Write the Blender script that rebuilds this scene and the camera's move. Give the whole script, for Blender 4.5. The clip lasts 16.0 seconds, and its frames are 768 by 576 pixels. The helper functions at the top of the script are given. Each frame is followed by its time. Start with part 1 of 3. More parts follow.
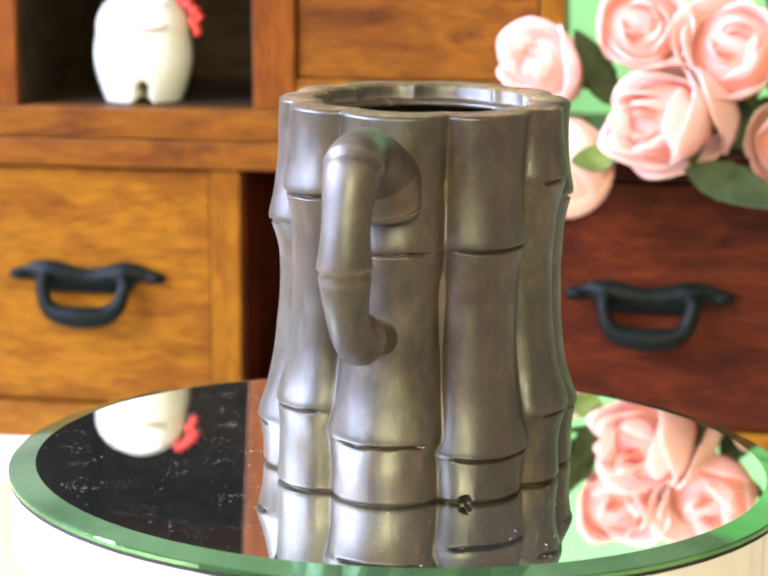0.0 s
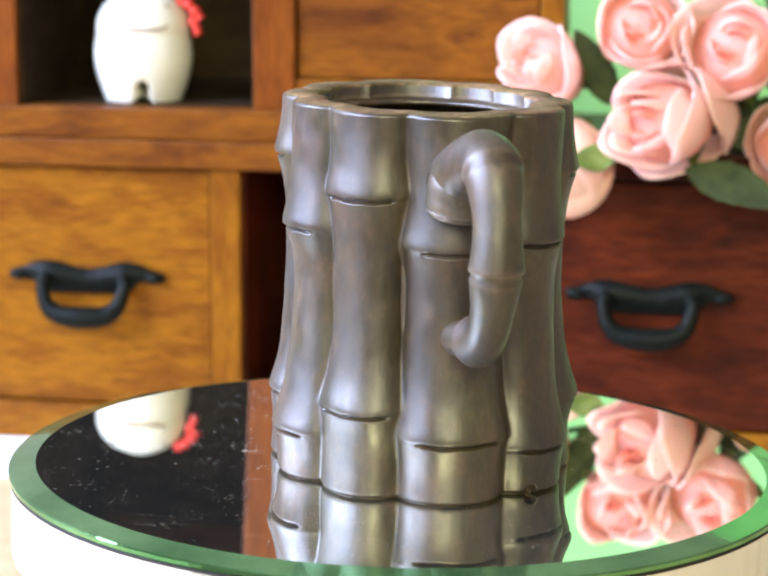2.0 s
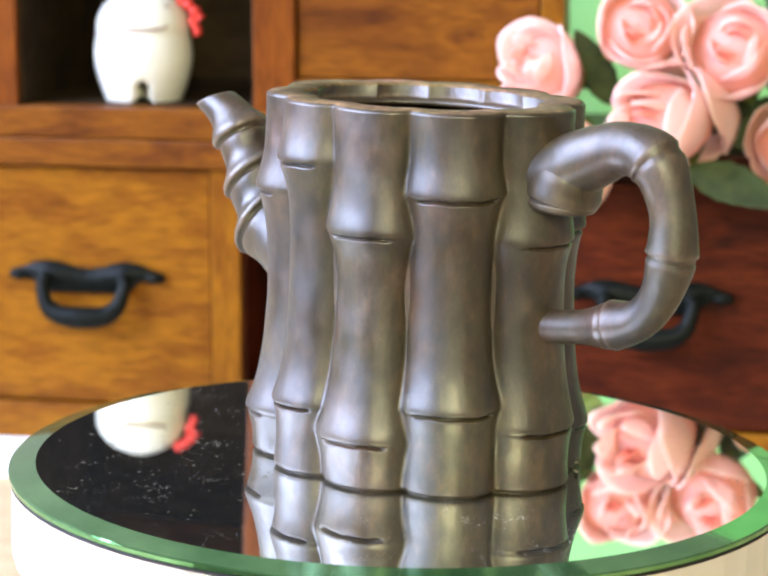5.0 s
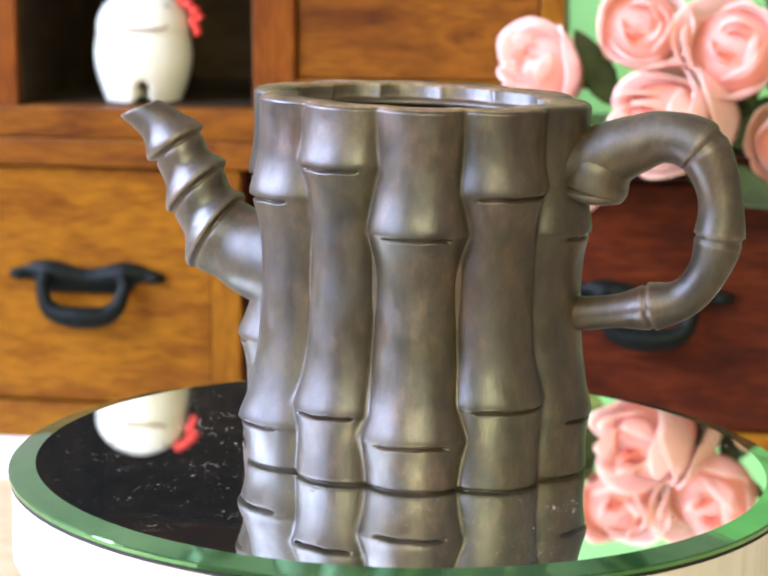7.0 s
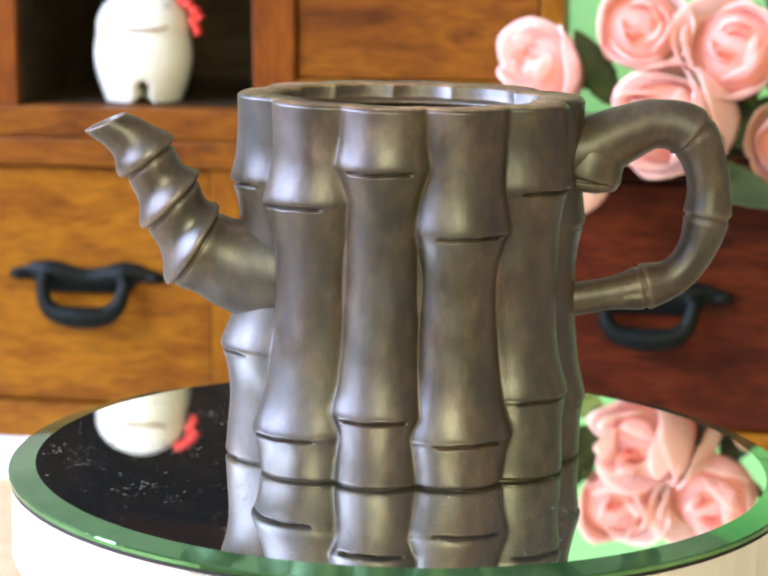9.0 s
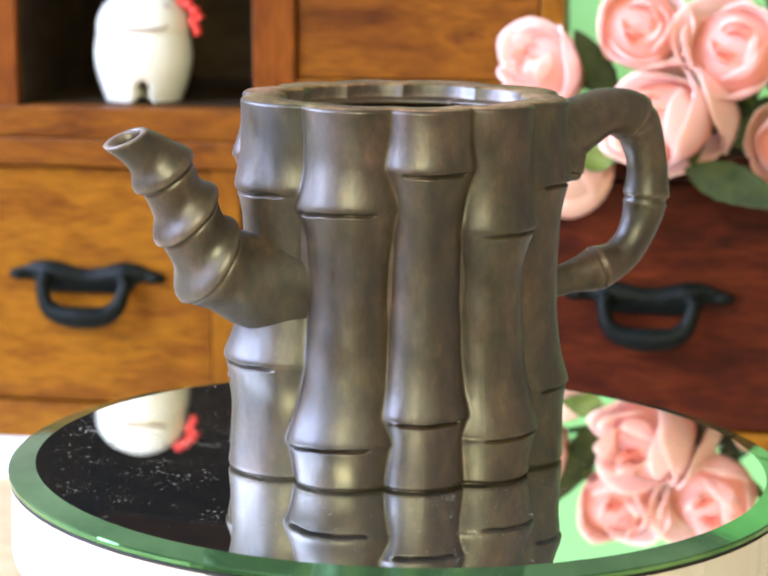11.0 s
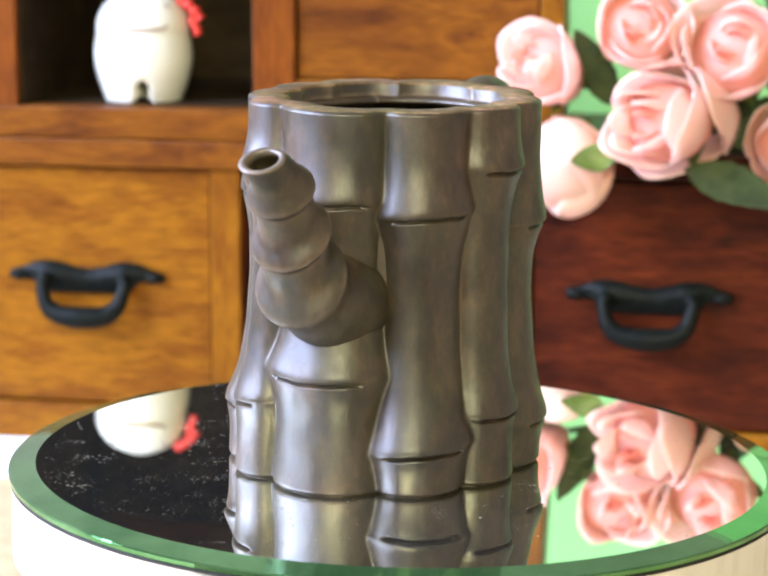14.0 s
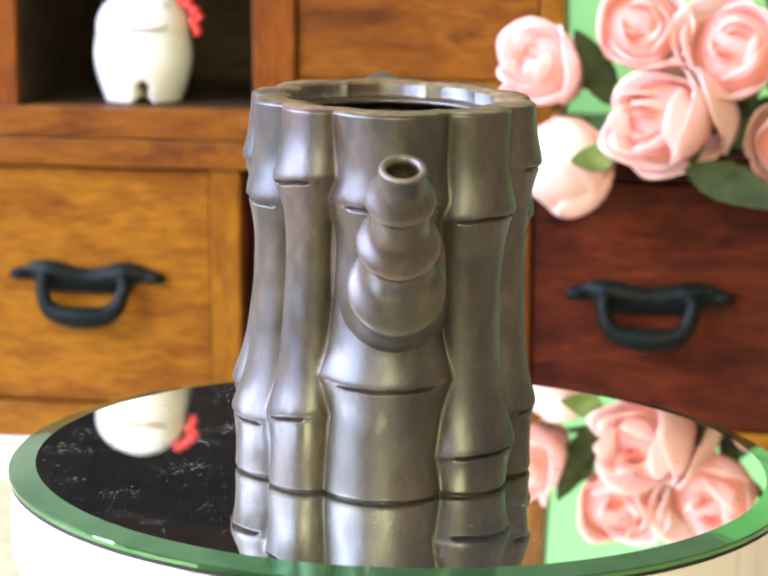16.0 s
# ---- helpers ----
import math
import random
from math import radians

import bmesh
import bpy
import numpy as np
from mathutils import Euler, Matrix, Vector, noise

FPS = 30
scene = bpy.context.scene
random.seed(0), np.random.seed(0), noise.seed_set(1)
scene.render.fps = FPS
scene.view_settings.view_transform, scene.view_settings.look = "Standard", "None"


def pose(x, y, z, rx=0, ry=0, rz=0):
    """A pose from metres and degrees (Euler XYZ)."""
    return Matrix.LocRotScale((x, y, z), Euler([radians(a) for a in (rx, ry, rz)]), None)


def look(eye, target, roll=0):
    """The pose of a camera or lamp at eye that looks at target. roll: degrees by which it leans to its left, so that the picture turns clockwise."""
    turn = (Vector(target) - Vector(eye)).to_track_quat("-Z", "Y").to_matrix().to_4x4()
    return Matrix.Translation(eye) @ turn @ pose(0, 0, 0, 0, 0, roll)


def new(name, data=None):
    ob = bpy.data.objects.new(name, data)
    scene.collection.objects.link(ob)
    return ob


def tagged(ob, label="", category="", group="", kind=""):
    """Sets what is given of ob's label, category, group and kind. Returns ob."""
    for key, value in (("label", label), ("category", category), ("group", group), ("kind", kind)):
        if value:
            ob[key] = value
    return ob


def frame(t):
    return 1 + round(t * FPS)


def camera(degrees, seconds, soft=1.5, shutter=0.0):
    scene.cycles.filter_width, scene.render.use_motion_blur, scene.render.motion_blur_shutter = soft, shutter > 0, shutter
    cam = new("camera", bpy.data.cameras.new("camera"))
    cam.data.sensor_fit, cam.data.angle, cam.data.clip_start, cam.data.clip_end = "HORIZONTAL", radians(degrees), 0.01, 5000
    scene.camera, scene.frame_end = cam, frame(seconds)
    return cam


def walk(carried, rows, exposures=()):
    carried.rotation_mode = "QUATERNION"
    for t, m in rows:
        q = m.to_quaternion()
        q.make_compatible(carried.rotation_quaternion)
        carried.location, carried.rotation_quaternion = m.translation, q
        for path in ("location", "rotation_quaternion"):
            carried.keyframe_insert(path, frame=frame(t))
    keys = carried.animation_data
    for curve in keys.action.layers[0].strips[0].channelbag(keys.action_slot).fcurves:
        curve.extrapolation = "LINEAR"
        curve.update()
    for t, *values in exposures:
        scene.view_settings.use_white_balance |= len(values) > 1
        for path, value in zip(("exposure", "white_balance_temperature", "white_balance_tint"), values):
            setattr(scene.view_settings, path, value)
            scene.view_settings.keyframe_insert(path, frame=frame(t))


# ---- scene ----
# the camera stands still on its stand, tilted down towards the turntable
cam = camera(18.822, 16.0, soft=2.1)
EYE = Vector((0.00375, -0.58676, 0.15732))
AIM = EYE + Vector((-0.01366, 0.98206, -0.18805))
walk(cam, [(0, look(EYE, AIM)), (16, look(EYE, AIM))], exposures=[(0, 0.30), (1.1, 0.27), (1.8, 0.0), (5, -0.07), (9, -0.11), (12, -0.02), (14, 0.04), (16, 0.06)])
cam.data.dof.use_dof = True
cam.data.dof.focus_distance = 0.575
cam.data.dof.aperture_fstop = cam.data.lens / 4.7

# ---- world and light ----
world = bpy.data.worlds.new("world")
scene.world = world
world.use_nodes = True
_wn = world.node_tree.nodes
_sky = _wn.new("ShaderNodeTexSky")
_sky.sky_type = 'NISHITA'
_sky.sun_disc = False
_sky.sun_elevation = radians(40)
_sky.sun_rotation = radians(200)
world.node_tree.links.new(_sky.outputs[0], _wn["Background"].inputs[0])
_wn["Background"].inputs[1].default_value = 0.10


def area(name, eye, target, sx, sy, watts, color):
    d = bpy.data.lights.new(name, 'AREA')
    d.shape, d.size, d.size_y, d.energy, d.color = 'RECTANGLE', sx, sy, watts, color
    ob = new(name, d)
    ob.matrix_world = look(eye, target)
    return ob


# daylight that comes in through the room's two windows
area("window_light_west", (-1.24, -0.25, 0.75), (0.0, -0.20, 0.15), 1.78, 1.00, 146, (0.58, 0.67, 1.0))
area("window_light_south", (0.05, -1.64, 0.80), (0.0, 0.10, 0.05), 0.70, 0.66, 35, (1.0, 0.94, 0.54))


# ---- materials ----
def mat(name, color=(0.5, 0.5, 0.5), rough=0.5, metal=0.0, spec=0.5):
    m = bpy.data.materials.new(name)
    m.use_nodes = True
    b = m.node_tree.nodes["Principled BSDF"]
    b.inputs["Base Color"].default_value = (*color, 1)
    b.inputs["Roughness"].default_value = rough
    b.inputs["Metallic"].default_value = metal
    b.inputs["Specular IOR Level"].default_value = spec
    return m


def add(m, kind, **values):
    n = m.node_tree.nodes.new("ShaderNode" + kind)
    for k, v in values.items():
        n.inputs[k.replace("_", " ")].default_value = v
    return n


def wire(m, a, out, b, inp):
    m.node_tree.links.new(a.outputs[out], b.inputs[inp])


def ramp(m, stops):
    r = add(m, "ValToRGB")
    e = r.color_ramp.elements
    while len(e) < len(stops):
        e.new(0.5)
    for el, (p, c) in zip(e, stops):
        el.position, el.color = p, (*c, 1)
    return r


def bump(m, src, out, strength, dist):
    b = add(m, "Bump", Strength=strength, Distance=dist)
    wire(m, src, out, b, "Height")
    wire(m, b, "Normal", m.node_tree.nodes["Principled BSDF"], "Normal")
    return b


def coords(m, scale=(1, 1, 1), jitter=True):
    tc = add(m, "TexCoord")
    mp = add(m, "Mapping")
    mp.inputs["Scale"].default_value = scale
    wire(m, tc, "Object", mp, "Vector")
    if jitter:
        oi = add(m, "ObjectInfo")
        mul = add(m, "Math")
        mul.operation = 'MULTIPLY'
        mul.inputs[1].default_value = 3.7
        wire(m, oi, "Random", mul, 0)
        wire(m, mul, 0, mp, "Location")
    return mp


def wood(name, stops, along, rough=0.38, scale=1.0, fine=1.0, swirl=0.25, grainy=0.45, spec=0.13):
    """Lacquered wood with its grain along one axis (0 x, 1 y, 2 z)."""
    m = mat(name, rough=rough, spec=spec)
    b = m.node_tree.nodes["Principled BSDF"]
    sc = [80 * scale] * 3
    sc[along] = 22 * scale
    mp = coords(m, sc)
    warp = add(m, "TexNoise", Scale=0.7, Detail=4.0, Roughness=0.62, Distortion=swirl)
    wire(m, mp, "Vector", warp, "Vector")
    r = ramp(m, stops)
    wire(m, warp, "Fac", r, "Fac")
    sf = [760 * fine] * 3
    sf[along] = 110
    mp2 = coords(m, sf)
    grain = add(m, "TexNoise", Scale=1.0, Detail=4.0, Roughness=0.6)
    wire(m, mp2, "Vector", grain, "Vector")
    gr = ramp(m, [(0.34, (0.34, 0.26, 0.20)), (0.48, (0.90, 0.86, 0.8)), (0.64, (1.42, 1.45, 1.3))])
    wire(m, grain, "Fac", gr, "Fac")
    mix = add(m, "Mix")
    mix.data_type, mix.blend_type = 'RGBA', 'MULTIPLY'
    mix.inputs[0].default_value = grainy
    wire(m, r, "Color", mix, 6)
    wire(m, gr, "Color", mix, 7)
    wire(m, mix, 2, b, "Base Color")
    bump(m, grain, "Fac", 0.12, 0.0006)
    return m


HONEY = [(0.28, (0.098, 0.027, 0.0019)), (0.42, (0.145, 0.047, 0.0027)), (0.55, (0.208, 0.079, 0.0037)), (0.72, (0.150, 0.050, 0.0029))]
RED = [(0.30, (0.018, 0.003, 0.0012)), (0.5, (0.052, 0.0080, 0.0022)), (0.75, (0.092, 0.017, 0.004))]
M_HONEY_X = wood("wood_honey", HONEY, 0, scale=1.35)
M_HONEY_Z = wood("wood_honey_upright", HONEY, 2)
M_RED_X = wood("wood_red", RED, 0)
M_RED_Z = wood("wood_red_upright", [(0.3, (0.080, 0.018, 0.002)), (0.55, (0.14, 0.036, 0.003)), (0.8, (0.19, 0.055, 0.004))], 2)
M_AMBER = wood("wood_figured", [(0.30, (0.050, 0.012, 0.002)), (0.40, (0.105, 0.030, 0.003)), (0.52, (0.160, 0.052, 0.004)), (0.60, (0.080, 0.021, 0.003)), (0.72, (0.205, 0.070, 0.005))], 0, scale=0.42, swirl=1.1)
M_STRIPE = wood("wood_red_striped", RED, 0, scale=1.5, grainy=0.7)
# near-black wood: the shade inside the open niches is put into its colour
M_NICHE_SHADE = wood("wood_niche_shade", [(0.3, (0.016, 0.011, 0.007)), (0.7, (0.042, 0.028, 0.017))], 0, rough=0.85, spec=0.04)
M_TABLE = wood("wood_table", [(0.3, (0.46, 0.33, 0.19)), (0.7, (0.62, 0.48, 0.30))], 0, rough=0.45)


def clay(name="brown_clay", k=1.0, spec=0.72, gloss=(0.29, 0.53), rubbed=0.32):
    m = mat(name, rough=0.38, spec=spec)
    b = m.node_tree.nodes["Principled BSDF"]
    mp = coords(m, (1, 1, 0.6), jitter=False)
    big = add(m, "TexNoise", Scale=75.0, Detail=6.0, Roughness=0.7)
    wire(m, mp, "Vector", big, "Vector")
    r = ramp(m, [(p, tuple(k * q for q in c)) for p, c in ((0.32, (0.022, 0.018, 0.0090)), (0.5, (0.062, 0.042, 0.018)), (0.68, (0.118, 0.072, 0.036)))])
    wire(m, big, "Fac", r, "Fac")
    tone = add(m, "TexNoise", Scale=42.0, Detail=5.0, Roughness=0.65)
    wire(m, mp, "Vector", tone, "Vector")
    hue = ramp(m, [(0.34, (1.10, 0.92, 1.14)), (0.5, (1.0, 0.98, 1.0)), (0.68, (0.84, 1.04, 0.80))])
    wire(m, tone, "Fac", hue, "Fac")
    tint = add(m, "Mix")
    tint.data_type, tint.blend_type = 'RGBA', 'MULTIPLY'
    tint.inputs[0].default_value = 1.0
    wire(m, r, "Color", tint, 6)
    wire(m, hue, "Color", tint, 7)
    # pale rubbed edges on ridges, rims and node lips
    geo = add(m, "NewGeometry")
    worn = ramp(m, [(0.515, (0, 0, 0)), (0.56, (1, 1, 1))])
    wire(m, geo, "Pointiness", worn, "Fac")
    mul = add(m, "Math")
    mul.operation = 'MULTIPLY'
    mul.inputs[1].default_value = rubbed
    wire(m, worn, "Color", mul, 0)
    mix = add(m, "Mix")
    mix.data_type = 'RGBA'
    wire(m, mul, 0, mix, 0)
    wire(m, tint, 2, mix, 6)
    mix.inputs[7].default_value = (0.26, 0.19, 0.135, 1)
    # fine scuffs and pale specks
    mp2 = coords(m, (1, 1, 0.5), jitter=False)
    sc = add(m, "TexNoise", Scale=420.0, Detail=5.0, Roughness=0.75)
    wire(m, mp2, "Vector", sc, "Vector")
    sr = ramp(m, [(0.35, (0.70, 0.70, 0.70)), (0.52, (1, 1, 1)), (0.68, (1.5, 1.47, 1.42))])
    wire(m, sc, "Fac", sr, "Fac")
    mix2 = add(m, "Mix")
    mix2.data_type, mix2.blend_type = 'RGBA', 'MULTIPLY'
    mix2.inputs[0].default_value = 1.0
    wire(m, mix, 2, mix2, 6)
    wire(m, sr, "Color", mix2, 7)
    wire(m, mix2, 2, b, "Base Color")
    # polish varies in patches
    pol = add(m, "TexNoise", Scale=120.0, Detail=5.0, Roughness=0.7)
    wire(m, mp, "Vector", pol, "Vector")
    rr = ramp(m, [(0.34, (gloss[0],) * 3), (0.66, (gloss[1],) * 3)])
    wire(m, pol, "Fac", rr, "Fac")
    wire(m, rr, "Color", b, "Roughness")
    bump(m, sc, "Fac", 0.24, 0.0006)
    return m


M_CLAY = clay("brown_clay", 0.62, 0.80, (0.31, 0.55))
M_STALK = clay("stalk_clay", 0.62, 0.80, (0.31, 0.55), 0.0)
M_RUBBED = clay("rubbed_clay", 2.3, 0.16, (0.60, 0.80))
M_PIT = mat("dark_pit", (0.012, 0.010, 0.009), 0.8)


def mottled(name, c1, c2, scale, rough, metal=0.0, bump_s=0.1, bump_d=0.0003, spec=0.5):
    m = mat(name, rough=rough, metal=metal, spec=spec)
    mp = coords(m, jitter=True)
    n = add(m, "TexNoise", Scale=scale, Detail=4.0, Roughness=0.6)
    wire(m, mp, "Vector", n, "Vector")
    r = ramp(m, [(0.3, c1), (0.7, c2)])
    wire(m, n, "Fac", r, "Fac")
    wire(m, r, "Color", m.node_tree.nodes["Principled BSDF"], "Base Color")
    bump(m, n, "Fac", bump_s, bump_d)
    return m


M_IRON = mottled("black_iron", (0.002, 0.003, 0.0025), (0.008, 0.010, 0.008), 400, 0.40, bump_s=0.9, spec=0.07)
M_WHITE = mottled("white_glaze", (0.64, 0.62, 0.53), (0.70, 0.69, 0.61), 60, 0.3)
M_SCARLET = mottled("red_cord", (0.50, 0.02, 0.012), (0.66, 0.05, 0.03), 300, 0.6)
M_GREEN = mottled("green_wall", (0.28, 0.63, 0.24), (0.31, 0.67, 0.27), 6, 0.9)
M_PLASTER = mottled("taupe_plaster", (0.20, 0.17, 0.14), (0.25, 0.22, 0.18), 5, 0.9)
M_FLOOR = wood("wood_floor", [(0.3, (0.20, 0.11, 0.05)), (0.7, (0.30, 0.18, 0.09))], 0)
M_SHEET = mottled("white_paper", (0.78, 0.80, 0.76), (0.82, 0.83, 0.79), 30, 0.7)
M_FRAME = mottled("white_paint", (0.74, 0.74, 0.72), (0.80, 0.80, 0.78), 20, 0.5)
M_MIRROR = mat("mirror_silver", (0.88, 0.89, 0.80), 0.012, 0.99)
M_BEVEL = mottled("green_glass_edge", (0.055, 0.19, 0.06), (0.20, 0.41, 0.17), 30, 0.07, metal=0.85, bump_s=0.06, bump_d=0.0010)
M_DUST = mat("pale_dust", (0.28, 0.26, 0.22), 0.9)


def band():
    m = mat("ribbed_silver_band", (0.76, 0.75, 0.68), 0.16, 0.6)
    return m


M_BAND = band()


def petal_mat(name, c1, c2):
    """Thin fabric petal: part of the light goes through it."""
    m = mottled(name, c1, c2, 70, 0.6, bump_s=0.15)
    nt = m.node_tree
    tr = add(m, "BsdfTranslucent", Color=(*c2, 1))
    mx = add(m, "MixShader")
    mx.inputs[0].default_value = 0.5
    nt.links.new(nt.nodes["Principled BSDF"].outputs[0], mx.inputs[1])
    nt.links.new(tr.outputs[0], mx.inputs[2])
    nt.links.new(mx.outputs[0], nt.nodes["Material Output"].inputs[0])
    return m


M_PETAL = petal_mat("pink_petal", (0.97, 0.62, 0.54), (0.975, 0.79, 0.72))
M_PETAL_IN = petal_mat("coral_petal", (0.96, 0.40, 0.32), (0.97, 0.58, 0.49))
M_PETAL_PALE = petal_mat("cream_pink_petal", (0.95, 0.66, 0.54), (0.96, 0.78, 0.68))
M_LEAF = mottled("dull_green_leaf", (0.026, 0.046, 0.017), (0.066, 0.090, 0.036), 120, 0.6, spec=0.2)
M_SEPAL = mottled("fresh_green_sepal", (0.055, 0.095, 0.010), (0.105, 0.145, 0.018), 120, 0.5)


# ---- mesh helpers ----
def part(name, bm, material, parent=None, label="", smooth=False):
    """Links a bmesh as one mesh object under a thing or a part."""
    me = bpy.data.meshes.new(name)
    bmesh.ops.recalc_face_normals(bm, faces=bm.faces)
    bm.to_mesh(me)
    bm.free()
    for mm in (material if isinstance(material, (list, tuple)) else [material]):
        me.materials.append(mm)
    if smooth:
        me.polygons.foreach_set("use_smooth", [True] * len(me.polygons))
    ob = new(name, me)
    if parent:
        ob.parent = parent
    if label:
        ob["label"] = label
    return ob


def part_data(name, verts, faces, material, parent=None, label="", smooth=True, slots=None):
    me = bpy.data.meshes.new(name)
    me.from_pydata([tuple(v) for v in verts], [], faces)
    for mm in (material if isinstance(material, (list, tuple)) else [material]):
        me.materials.append(mm)
    if slots is not None:
        me.polygons.foreach_set("material_index", slots)
    me.polygons.foreach_set("use_smooth", [smooth] * len(faces))
    me.update()
    ob = new(name, me)
    if parent:
        ob.parent = parent
    if label:
        ob["label"] = label
    return ob


def empty(name, m, label, category, group="", kind=""):
    ob = new(name)
    ob.empty_display_size = 0.02
    ob.matrix_basis = m
    return tagged(ob, label, category, group, kind)


def box(bm, x0, x1, y0, y1, z0, z1, bevel=0.0):
    r = bmesh.ops.create_cube(bm, size=1.0, matrix=Matrix.Translation(((x0 + x1) / 2, (y0 + y1) / 2, (z0 + z1) / 2)) @ Matrix.Diagonal((x1 - x0, y1 - y0, z1 - z0, 1)))
    if bevel:
        edges = list({e for v in r["verts"] for e in v.link_edges})
        bmesh.ops.bevel(bm, geom=edges, offset=bevel, segments=2, affect='EDGES', profile=0.6)


def board(name, x0, x1, y0, y1, z0, z1, material, parent, bevel=0.0008, label=""):
    bm = bmesh.new()
    box(bm, x0, x1, y0, y1, z0, z1, bevel)
    return part(name, bm, material, parent, label)


def lathe(profile, n=96, close=False):
    """Verts and faces of a profile of (r, z) turned about z."""
    verts, faces = [], []
    for r, z in profile:
        for k in range(n):
            a = 2 * math.pi * k / n
            verts.append((r * math.cos(a), r * math.sin(a), z))
    for i in range(len(profile) - 1):
        for k in range(n):
            faces.append((i * n + k, i * n + (k + 1) % n, (i + 1) * n + (k + 1) % n, (i + 1) * n + k))
    if close:
        faces.append(tuple(range((len(profile) - 1) * n, len(profile) * n)))
    return verts, faces


def spline(points, steps):
    """Points on a smooth curve through the given tuples (any dimension)."""
    p = [np.array(q, float) for q in points]
    p = [2 * p[0] - p[1]] + p + [2 * p[-1] - p[-2]]
    out = []
    for i in range(1, len(p) - 2):
        for s in range(steps):
            t = s / steps
            out.append(0.5 * (2 * p[i] + (p[i + 1] - p[i - 1]) * t + (2 * p[i - 1] - 5 * p[i] + 4 * p[i + 1] - p[i + 2]) * t * t + (3 * p[i] - p[i - 1] - 3 * p[i + 1] + p[i + 2]) * t ** 3))
    out.append(p[-2])
    return np.array(out)


def tube(path, radii, n=20, cap=True, flat=1.0):
    """Verts and faces of a tube along a path; flat squeezes it along its binormal."""
    path = np.array(path, float)
    tang = np.gradient(path, axis=0)
    tang /= np.linalg.norm(tang, axis=1)[:, None]
    ref = np.array([0.0, 1.0, 0.0]) if abs(tang[:, 1]).max() < 0.9 else np.array([0.0, 0.0, 1.0])
    verts, faces = [], []
    for p, t, r in zip(path, tang, radii):
        b = np.cross(t, ref)
        b /= np.linalg.norm(b)
        c = np.cross(t, b)
        for k in range(n):
            a = 2 * math.pi * k / n
            verts.append(p + r * (math.cos(a) * b + flat * math.sin(a) * c))
    for i in range(len(path) - 1):
        for k in range(n):
            faces.append((i * n + k, i * n + (k + 1) % n, (i + 1) * n + (k + 1) % n, (i + 1) * n + k))
    if cap:
        faces.append(tuple(range(n - 1, -1, -1)))
        faces.append(tuple(range((len(path) - 1) * n, len(path) * n)))
    return verts, faces


# ---- the room ----
TABLE_Z = -0.085


def wall(name, x0, x1, y0, y1, z0, z1, material):
    bm = bmesh.new()
    box(bm, x0, x1, y0, y1, z0, z1)
    return tagged(part(name, bm, material), kind="structure")


def wall_with_window(name, axis, at, thick, a0, a1, z0, z1, w0, w1, h0, h1, material):
    """A wall across x or y with an opening from w0 to w1 and h0 to h1."""
    bm = bmesh.new()
    for (p0, p1, q0, q1) in ((a0, w0, z0, z1), (w1, a1, z0, z1), (w0, w1, z0, h0), (w0, w1, h1, z1)):
        if axis == "x":
            box(bm, p0, p1, at, at + thick, q0, q1)
        else:
            box(bm, at, at + thick, p0, p1, q0, q1)
    return tagged(part(name, bm, material), kind="structure")


def build_room():
    z0, z1 = -0.83, 1.65
    wall("floor", -1.4, 1.4, -1.8, 0.82, z0 - 0.1, z0, M_FLOOR)
    wall("ceiling", -1.4, 1.4, -1.8, 0.82, z1, z1 + 0.1, M_PLASTER)
    wall("wall_north", -1.4, 1.4, 0.72, 0.82, z0, z1, M_PLASTER)
    wall("wall_east", 1.3, 1.4, -1.7, 0.72, z0, z1, M_PLASTER)
    wall_with_window("wall_west", "y", -1.4, 0.1, -1.7, 0.72, z0, z1, -1.19, 0.69, 0.17, 1.32, M_PLASTER)
    wall_with_window("wall_south", "x", -1.8, 0.1, -1.3, 1.3, z0, z1, -0.35, 0.45, 0.42, 1.18, M_PLASTER)
    w = empty("window_1", pose(-1.35, -0.25, 0.17), "white painted window frame in the wall", "window", kind="structure")
    for (y0, y1, q0, q1) in ((-0.94, -0.90, 0, 1.15), (0.90, 0.94, 0, 1.15), (-0.90, 0.90, 0, 0.05), (-0.90, 0.90, 1.10, 1.15)):
        board("window_frame", -0.03, 0.03, y0, y1, q0, q1, M_FRAME, w)
    w = empty("window_2", pose(0.05, -1.75, 0.42, rz=90), "white painted window frame in the wall", "window", kind="structure")
    for (y0, y1, q0, q1) in ((-0.40, -0.36, 0, 0.76), (0.36, 0.40, 0, 0.76), (-0.36, 0.36, 0, 0.04), (-0.36, 0.36, 0.72, 0.76)):
        board("window_frame", -0.03, 0.03, y0, y1, q0, q1, M_FRAME, w)


build_room()


# ---- table and sheet ----
def build_table():
    t = empty("table", pose(0, 0.1, -0.83), "pale wooden table with four square legs", "table")
    top = TABLE_Z + 0.83
    board("tabletop", -0.62, 0.62, -0.34, 0.56, top - 0.03, top, M_TABLE, t, 0.003)
    for sx in (-1, 1):
        for y in (-0.27, 0.45):
            board("leg", sx * 0.56 - 0.025, sx * 0.56 + 0.025, y - 0.025, y + 0.025, 0, top - 0.03, M_TABLE, t, 0.002)


